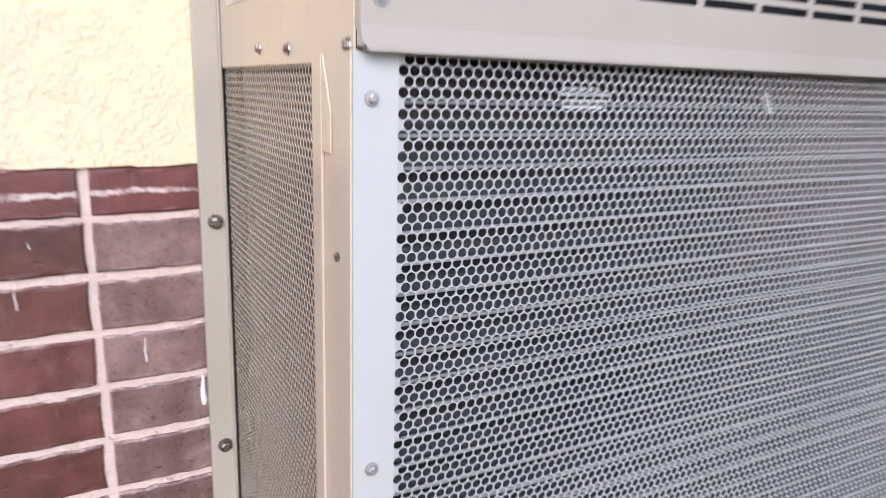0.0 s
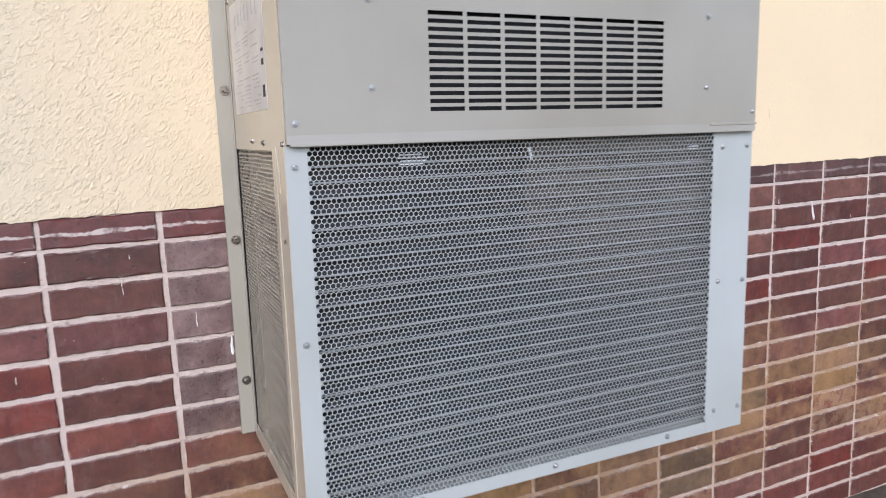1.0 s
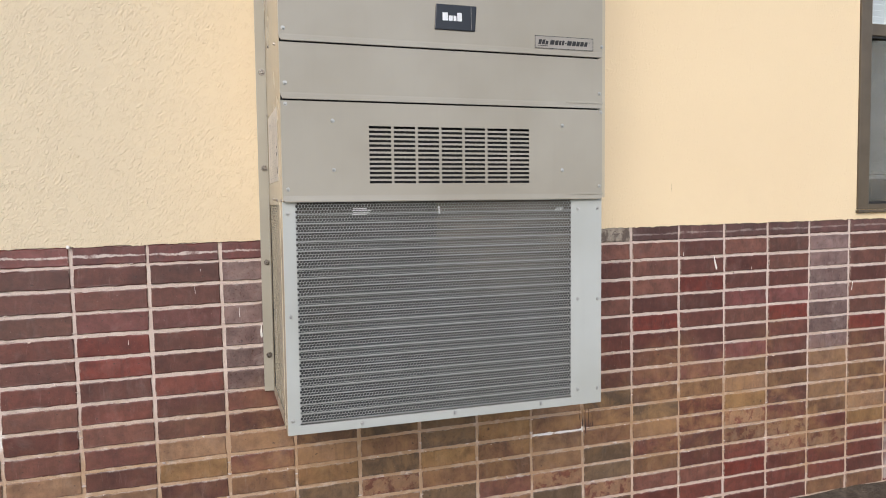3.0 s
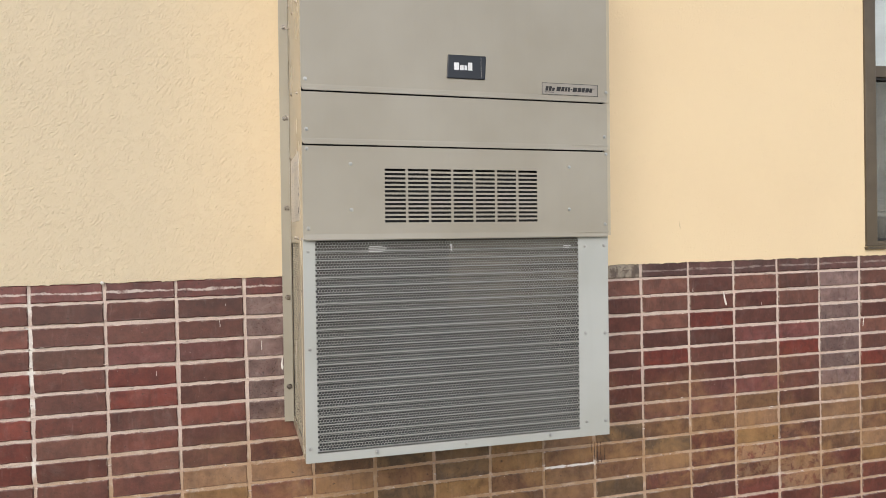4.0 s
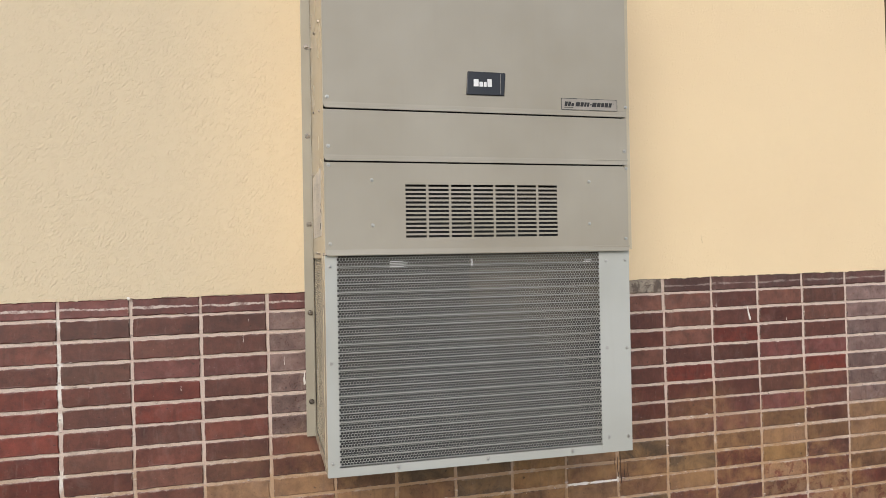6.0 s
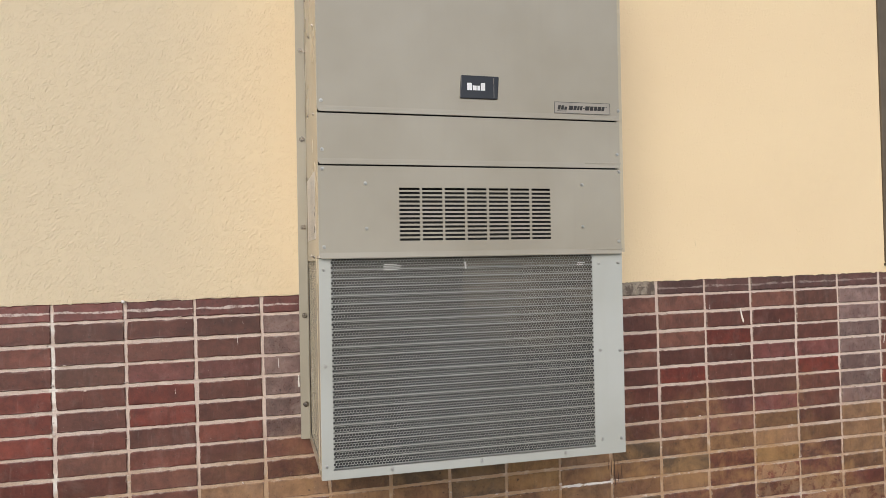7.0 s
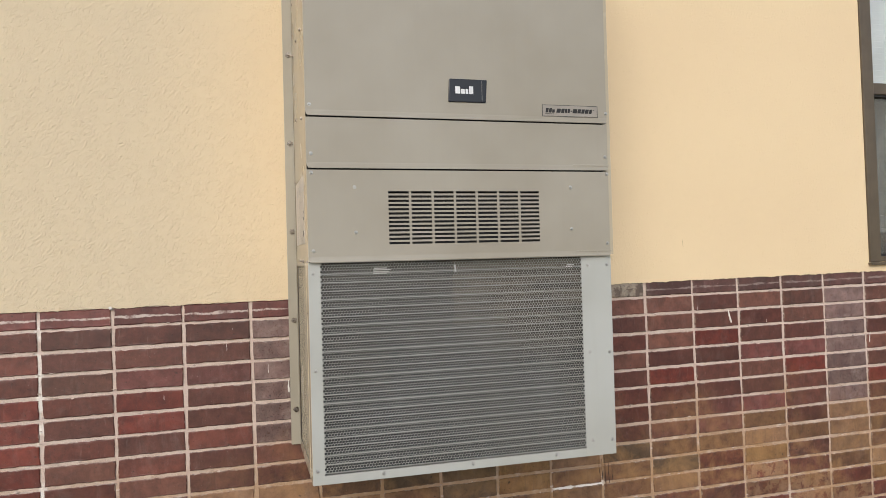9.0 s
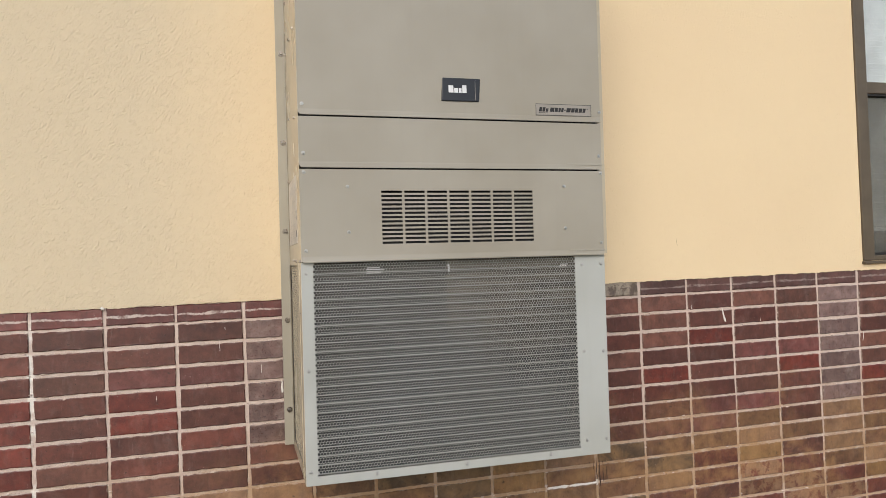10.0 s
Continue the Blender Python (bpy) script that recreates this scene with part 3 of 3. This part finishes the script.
    # black sheet added for the shade behind the slots, then the coil
    part("slot_shade_sheet", boxes((0.004, UNIT_W - 0.006, -DEPTH + 0.008, -DEPTH + 0.02, 0.602, 1.7)), BLACK, unit)
    verts, faces = [], []
    zs = [0.016 + 0.0025 * i for i in range(234)]
    for z in zs:
        y = -0.396 - 0.002 * math.cos(2 * math.pi * (z - 0.019) / 0.0238)
        verts.extend([(0.022, y, z), (UNIT_W - 0.02, y, z)])
    for i in range(len(zs) - 1):
        faces.append((2 * i, 2 * i + 1, 2 * i + 3, 2 * i + 2))
    coil = raw_part("coil", verts, faces, COIL, unit, "aluminium fin block of the condenser, shade and glare in its colour")
    tube = mesh_of("tube", boxes((0.024, UNIT_W - 0.022, -0.0014, 0.0014, -0.0014, 0.0014), bevel=0.0007), TUBE)
    for i in range(24):
        ob = new("tube", tube)
        ob.parent, ob.location = coil, (0, -0.401, 0.019 + 0.0238 * i)
    # end sheet, its dark grey set for the shade behind the side screen
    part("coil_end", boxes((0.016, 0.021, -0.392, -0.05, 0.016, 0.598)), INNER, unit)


cabinet()


def lipped_panel(name, v0, v1, label, slots=None, flare=0.0012):
    """A front sheet whose lower edge flares out over the sheet below."""
    y, x1 = -DEPTH - 0.010, UNIT_W
    verts, faces = [], []

    def quad(*c):
        faces.append(tuple(range(len(verts), len(verts) + 4)))
        verts.extend(c)

    face0 = v0 + 0.016
    if slots:
        s0, s1, t0, t1 = slots
        pu, pv = (s1 - s0 + 0.0068) / 7, (t1 - t0 + 0.0053) / 13
        us = [0.0] + [a for i in range(7) for a in (s0 + i * pu, s0 + i * pu + pu - 0.0068)] + [x1]
        vs = [face0] + [a for i in range(13) for a in (t0 + i * pv, t0 + i * pv + pv - 0.0053)] + [v1]
        for i in range(len(us) - 1):
            for k in range(len(vs) - 1):
                a, b, c, d = us[i], us[i + 1], vs[k], vs[k + 1]
                if i % 2 and k % 2:
                    h = y + 0.0012
                    quad((a, y, c), (a, h, c), (a, h, d), (a, y, d)), quad((b, y, c), (b, y, d), (b, h, d), (b, h, c))
                    quad((a, y, c), (b, y, c), (b, h, c), (a, h, c)), quad((a, y, d), (a, h, d), (b, h, d), (b, y, d))
                else:
                    quad((a, y, c), (b, y, c), (b, y, d), (a, y, d))
    else:
        quad((0.0, y, face0), (x1, y, face0), (x1, y, v1), (0.0, y, v1))
    # flared lip with a clipped corner, then its return
    prof = [(y, face0, 0.0), (y - 0.0006, v0 + 0.012, 0.0), (y - flare * 0.8, v0 + 0.005, 0.001), (y - flare, v0 + 0.0025, 0.004), (y - flare, v0, 0.0055), (y + 0.009, v0 + 0.001, 0.0055)]
    for (ya, va, ia), (yb, vb, ib) in zip(prof, prof[1:]):
        quad((ia, ya, va), (ib, yb, vb), (x1 - ib * 0.3, yb, vb), (x1 - ia * 0.3, ya, va))
    # closed lip ends
    for x, sign in ((0.0, 1), (x1, -0.3)):
        b = len(verts)
        verts.extend([(x + sign * i, a, c) for a, c, i in prof] + [(x, y + 0.01, face0)])
        faces.append(tuple(range(b, b + len(prof) + 1)))
    # side and top returns
    quad((0, y, face0), (0, y, v1), (0, y + 0.014, v1), (0, y + 0.014, face0))
    quad((x1, y, face0), (x1, y + 0.014, face0), (x1, y + 0.014, v1), (x1, y, v1))
    quad((0, y, v1), (x1, y, v1), (x1, y + 0.014, v1), (0, y + 0.014, v1))
    return raw_part(name, verts, faces, PAINT, unit, label)


FRONT = -DEPTH - 0.0102
upper = lipped_panel("upper_panel", 0.998, UNIT_H - 0.08, "large plain upper front sheet")
blank = lipped_panel("blank_panel", 0.855, 0.9935, "narrow plain front sheet")
louvre = lipped_panel("louvre_panel", 0.598, 0.8505, "front sheet with a field of black slots", (0.2214, 0.6724, 0.6445, 0.792), 0.002)
for sheet, v0 in ((blank, 0.855), (louvre, 0.598)):
    part("fold", boxes((0.785, UNIT_W + 0.003, FRONT - 0.0016, FRONT + 0.0004, v0 + 0.0125, v0 + 0.017), bevel=0.0006), PAINT, sheet)
# filler added in the lip hollow so the clipped corner isn't black
part("lip_filler", boxes((0.0006, UNIT_W - 0.001, -DEPTH - 0.0088, -DEPTH - 0.0012, 0.6005, 0.616), bevel=0.0008), PAINT, louvre)
for x, z in ((0.0105, 1.027), (0.898, 1.028), (0.0105, 1.4), (0.895, 1.4)):
    put_screw(x, FRONT, z, upper)
for x, z in ((0.0118, 0.894), (0.891, 0.896)):
    put_screw(x, FRONT, z, blank)
for x, z in ((0.0115, 0.842), (0.013, 0.63), (0.128, 0.803), (0.129, 0.679), (0.774, 0.804), (0.774, 0.68), (0.896, 0.844), (0.891, 0.635)):
    put_screw(x, FRONT, z, louvre)


def badges():
    # dark slanted maker's plate with a pale mark
    bm = bmesh.new()
    box(bm, 0.0, 0.113, -0.003, 0.0, 0.0, 0.066, bevel=0.0025)
    for v in bm.verts:
        v.co.x += v.co.z * 0.07
    plate = part("maker_plate", bm, BADGE, upper, "black rectangular plate with a pale mark")
    plate.location = (0.401, FRONT, 1.047)
    for a, b, c, d in ((0.022, 0.0365, 0.024, 0.0445), (0.039, 0.05, 0.024, 0.0375), (0.0525, 0.0605, 0.024, 0.0375), (0.063, 0.0755, 0.024, 0.046)):
        part("mark", boxes((a, b, -0.0036, -0.0031, c, d)), WHITE, plate, "plain white mark")
    bm = boxes((0.1015, 0.1025, -0.0036, -0.0031, 0.004, 0.062))
    part("stripe", bm, SILVER, plate)
    # silver strip with dark word bars and a fine border
    bm = bmesh.new()
    box(bm, 0.0, 0.182, -0.0012, 0.0, 0.0, 0.036, bevel=0.0005)
    tag = part("type_plate", bm, SILVER, upper, "silver strip with dark border and dark bars")
    tag.location = (0.689, FRONT, 1.0135)
    part("border", boxes((0.001, 0.181, -0.0017, -0.0013, 0.001, 0.0022), (0.001, 0.181, -0.0017, -0.0013, 0.0338, 0.035),
                         (0.001, 0.0022, -0.0017, -0.0013, 0.0023, 0.0337), (0.1798, 0.181, -0.0017, -0.0013, 0.0023, 0.0337)), INK, tag)
    for a, b, c, d in ((0.011, 0.0195, 0.012, 0.025), (0.0215, 0.03, 0.012, 0.025), (0.032, 0.04, 0.012, 0.0215), (0.046, 0.059, 0.012, 0.0245), (0.061, 0.071, 0.012, 0.0245), (0.073, 0.08, 0.012, 0.0245),
                       (0.082, 0.089, 0.012, 0.0245), (0.091, 0.0965, 0.0165, 0.0195), (0.0985, 0.112, 0.012, 0.0245), (0.114, 0.125, 0.012, 0.0245), (0.127, 0.137, 0.012, 0.0245),
                       (0.139, 0.15, 0.012, 0.0245), (0.152, 0.161, 0.012, 0.0245), (0.164, 0.168, 0.022, 0.0235), (0.011, 0.04, 0.0075, 0.009)):
        bm = boxes((a, b, -0.0017, -0.0013, c, d))
        for v in bm.verts:
            v.co.x += (v.co.z - 0.012) * 0.22
        part("word_bar", bm, INK, tag)


badges()


def lower_grille():
    y = -DEPTH
    cell = 0.0081
    u0, v0, cols, rows = 0.03, 0.0215, 96, 82
    step = cell * math.sqrt(3) / 2
    u1, v1 = u0 + cols * cell, v0 + rows * step + cell * 0.29
    verts, faces = perforated(u0, v0, cols, rows, cell, lambda u, v, d: (u, y + d, v))
    sheet = raw_part("perforated_grille", verts, faces, PAINT_MESH, unit, "pale grey sheet with hexagonal holes")
    e, back = cell * 0.3, y + 0.0006
    bm = bmesh.new()
    # margins of the sheet, their edges folded back
    box(bm, -0.0012, u0 + 0.0002, back - 0.001, back + 0.0012, 0.0, v1)
    box(bm, u1 - 0.0002, UNIT_W + 0.005, back - 0.001, back + 0.0012, 0.0, v1)
    box(bm, u0 + 0.0002, u1 - 0.0002, back, back + 0.0012, 0.0, v0 + e)
    box(bm, u0 + 0.0002, u1 - 0.0002, back, back + 0.0012, v1 - e, v1 + 0.006)
    box(bm, 0.0, UNIT_W + 0.005, back + 0.0013, back + 0.02, -0.0012, 0.0)
    part("corner_post", boxes((-0.0024, 0.0026, back + 0.0014, back + 0.0262, 0.0, v1), bevel=0.001), PAINT_SIDE_LIT, unit, "folded corner strip, warm bounced light in its colour")
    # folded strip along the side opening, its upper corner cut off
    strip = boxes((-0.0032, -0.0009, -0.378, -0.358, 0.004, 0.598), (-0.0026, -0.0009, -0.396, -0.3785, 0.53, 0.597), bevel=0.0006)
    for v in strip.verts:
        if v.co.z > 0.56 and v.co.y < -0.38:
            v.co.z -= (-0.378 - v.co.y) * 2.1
    part("edge_strip", strip, PAINT_SIDE_LIT, unit, "folded strip beside the side screen, bounced light in its colour")
    part("grille_frame", bm, PAINT_LOW, unit, "pale grey sheet border")
    for x, z in ((0.0115, 0.569), (0.0125, 0.3068), (0.0115, 0.037), (0.191, 0.0145), (0.45, 0.0145), (0.71, 0.0145), (0.829, 0.57), (0.828, 0.31), (0.829, 0.0445), (0.892, 0.571), (0.893, 0.307), (0.893, 0.0425)):
        put_screw(x, back - 0.0012, z, sheet)
    # white strips added as painted glints on the coil's upper edge
    for a, b, z in ((0.18, 0.22, 0.575), (0.418, 0.423, 0.572), (0.768, 0.788, 0.578)):
        narrow = b - a < 0.01
        bm = boxes((a, b, -0.001, 0.001, -0.011, 0.011)) if narrow else boxes(*[(a + 0.003 * (i % 2), b + 0.006 * (i % 3), -0.0008, 0.0008, -0.012 + 0.0052 * i, -0.01 + 0.0052 * i) for i in range(4 if a < 0.5 else 2)])
        bmesh.ops.rotate(bm, verts=bm.verts, cent=(0, 0, 0), matrix=Matrix.Rotation(radians(-22), 3, "X"))
        part("fin_glint", bm, GLINT, unit, "white strips drawn as a glint on the fins").location = (0, -0.4095, z)


lower_grille()

# ---- dried drips on the wall ----
def drip(x, z0, z1, w, lean=0.0):
    bm = bmesh.new()
    n = 7
    for i in range(n):
        t = i / (n - 1)
        r = w * (0.45 + 0.9 * t) * (1.0 if i < n - 1 else 0.5)
        cx, cz = x + lean * t + 0.0006 * math.sin(9 * t), z1 + (z0 - z1) * t
        for k in range(6):
            a = math.pi * k / 5
            bm.verts.new((cx + r * math.cos(a), -0.0002 - 0.55 * r * math.sin(a), cz))
    bm.verts.ensure_lookup_table()
    for i in range(n - 1):
        for k in range(5):
            bm.faces.new([bm.verts[j] for j in (i * 6 + k, i * 6 + k + 1, i * 6 + k + 7, i * 6 + k + 6)])
    ob = part("paint_drip", bm, DRIP, None, "", True)
    return tagged(ob, "dried whitish paint drip on the bricks", "paint drip", "paint drips on the wall")


for args in ((2.185, 0.963, 1.018, 0.0038, 0.013), (0.5175, 0.838, 0.877, 0.003), (0.348, 1.05, 1.066, 0.0007), (0.33, 0.985, 1.02, 0.0005), (0.455, 0.905, 0.935, 0.0008),
             (0.14, 0.845, 0.86, 0.0006), (2.87, 0.845, 0.906, 0.0015, -0.012), (2.05, 1.02, 1.035, 0.001), (2.36, 0.955, 0.97, 0.0012)):
    drip(*args)

def wall_mark(name, x, z0, z1, w, material, label, y=0.0):
    """A thin uneven run that clings to the wall."""
    ob = drip(x, z0, z1, w, 0.002)
    ob.name, ob.data.materials[0], ob.location.y = name, material, y
    return tagged(ob, label, name.replace("_", " "), name.replace("_", " ") + "s on the wall")


for x, z0, z1, w in ((1.622, 0.425, 0.5, 0.0014), (1.634, 0.4, 0.505, 0.0017), (1.648, 0.41, 0.49, 0.0012), (1.662, 0.42, 0.47, 0.001), (1.61, 0.45, 0.5, 0.0009)):
    wall_mark("rust_run", x, z0, z1, w, STAIN, "dark rusty water run on the bricks under the unit")
wall_mark("scratch", 1.995, 1.262, 1.29, 0.0006, SCRATCH, "short dark scratch in the cream stucco", -0.002)


def plaster_blob():
    bm = bmesh.new()
    bmesh.ops.create_icosphere(bm, subdivisions=2, radius=0.0055)
    for v in bm.verts:
        v.co += v.co.normalized() * 0.003 * noise.noise(v.co * 160)
        v.co.y *= 0.5
    ob = part("plaster_blob", bm, DRIP, None, "", True)
    ob.location = (-0.004, -0.006, CROWN - 0.001)
    tagged(ob, "whitish plaster blob at the stucco's lower edge", "plaster blob")


plaster_blob()


def mortar_crumbs():
    """Lumps of mortar squeezed out along the joints."""
    rng = random.Random(21)
    verts, faces = [], []
    for _ in range(240):
        x, z = rng.uniform(-0.45, 3.0), TOP - BZ * rng.randrange(0, 15)
        if rng.random() < 0.3:
            x, z = BX * rng.randrange(-2, 15), rng.uniform(0.1, 1.1)
        x, z = x + rng.gauss(0, 0.003), z + rng.gauss(0, 0.0035)
        wide, tall, deep = rng.uniform(0.002, 0.008), rng.uniform(0.0012, 0.0032), rng.uniform(0.001, 0.0028)
        b, y = len(verts), 0.0035
        for k in range(7):
            t = 2 * math.pi * k / 7
            f = rng.uniform(0.7, 1.2)
            verts.append((x + wide * f * math.cos(t), y, z + tall * f * math.sin(t)))
            verts.append((x + wide * f * 0.6 * math.cos(t), y - 0.0035 - deep * 0.7, z + tall * f * 0.6 * math.sin(t)))
        verts.append((x, y - 0.0035 - deep, z))
        for k in range(7):
            i, j = b + 2 * k, b + 2 * ((k + 1) % 7)
            faces.extend([(i, j, j + 1, i + 1), (i + 1, j + 1, b + 14)])
    return tagged(raw_part("mortar_crumbs", verts, faces, CRUMB), "small pale mortar lumps stuck along the brick joints", "mortar", kind="stuff")


mortar_crumbs()

# ---- bricks ----
COURSES = (
    "lllllmmdmmwkkkkkk", "mdmdpmdmmdnndnnpn", "mdddpdmmdmdndmnpn", "mnqqpmmdmdmnrddpd", "rmrdpdmmdmnddqqpn", "rdrdpmdmmddrdnrpn",
    "rmdmpdmdmmmmdndpr", "rnmddmdmdmmdqqdpd", "rmnndmdbmddnnbdtn", "dddttbggotgbbtbtb", "btdodtbgobbgmontb", "ddtdbogobtbtdxdbt",
    "mdbdbgxbbtgdnxxmo", "dmmbbotgnxgbdmxxm", "mdmdmbbttgxnnrmmm", "dmdmdmdmbmbmmmmmd", "mmdmmdmmdmmntmdbb",
)


def brick_shape(name, material, seed, height):
    """A brick face with slightly worn, uneven arrises."""
    rng = random.Random(seed)
    w, h = (BX - JOINT) / 2, (height - JOINT) / 2
    bm = bmesh.new()
    n = 14
    outline = [(-w + 2 * w * i / n, -h) for i in range(n)] + [(w, -h), (w, -h * 0.4), (w, h * 0.4)] + [(w - 2 * w * i / n, h) for i in range(n)] + [(-w, h), (-w, h * 0.4), (-w, -h * 0.4)]
    outer, inner = [], []
    for a, b in outline:
        chip = rng.random() < 0.12
        j, k = (rng.uniform(-0.0011, 0.0011) - math.copysign(0.0015 * chip, v) for v in (a, b))
        outer.append(bm.verts.new((a + j, 0.012, b + k)))
        inner.append(bm.verts.new(((a + j) * (1 - 0.0026 / w), rng.uniform(-0.0006, 0.0006), (b + k) * (1 - 0.0026 / h))))
    mid = [bm.verts.new(((v.co.x), 0.0022, v.co.z)) for v in outer]
    m = len(outline)
    for i in range(m):
        j = (i + 1) % m
        bm.faces.new((outer[i], outer[j], mid[j], mid[i]))
        bm.faces.new((mid[i], mid[j], inner[j], inner[i]))
    # the flat of the face begins a little inside the worn rim
    flat = [bm.verts.new((v.co.x * (1 - 0.004 / w), 0.0, v.co.z * (1 - 0.004 / h))) for v in inner]
    for i in range(m):
        j = (i + 1) % m
        bm.faces.new((inner[i], inner[j], flat[j], flat[i]))
    bm.faces.new(flat)
    return mesh_of(name, bm, material)


SHAPES = {}
rng = random.Random(11)
for r, row in enumerate(COURSES):
    height = 0.0628 if r == 0 else BZ
    zc = TOP - BZ * (r - 0.5) if r else TOP + 0.0305
    for c, kind in enumerate(row):
        key = (kind, rng.randrange(3), r == 0)
        if key not in SHAPES:
            SHAPES[key] = brick_shape("brick", BRICK[kind], hash((ord(kind), key[1])) % 999, height)
        ob = new("brick", SHAPES[key])
        ob.parent = brick_wall
        ob.matrix_basis = pose(BX * (c - 2 + 0.5) + rng.uniform(-0.0015, 0.0015), rng.uniform(-0.001, 0.001), zc + rng.uniform(-0.001, 0.001), rng.uniform(-0.25, 0.25), rng.uniform(-0.25, 0.25), rng.uniform(-0.25, 0.25))

# the same bond further along the wall, beyond the counted stretch
verts, faces = [], []
for r in range(17):
    z0 = TOP - BZ * r + JOINT / 2
    z1 = z0 + (0.0628 if r == 0 else BZ) - JOINT
    for c in list(range(-29, -2)) + list(range(15, 44)):
        x0 = BX * c + JOINT / 2
        x1, b, y = x0 + BX - JOINT, len(verts), rng.uniform(-0.001, 0.001)
        verts.extend([(x0, 0.012, z0), (x1, 0.012, z0), (x1, 0.012, z1), (x0, 0.012, z1), (x0 + 0.002, y, z0 + 0.002), (x1 - 0.002, y, z0 + 0.002), (x1 - 0.002, y, z1 - 0.002), (x0 + 0.002, y, z1 - 0.002)])
        faces.extend([(b + 4, b + 5, b + 6, b + 7)] + [(b + i, b + (i + 1) % 4, b + 4 + (i + 1) % 4, b + 4 + i) for i in range(4)])
tagged(raw_part("brick_field", verts, faces, FIELD, brick_wall, "maroon bricks further along"), kind="stuff")
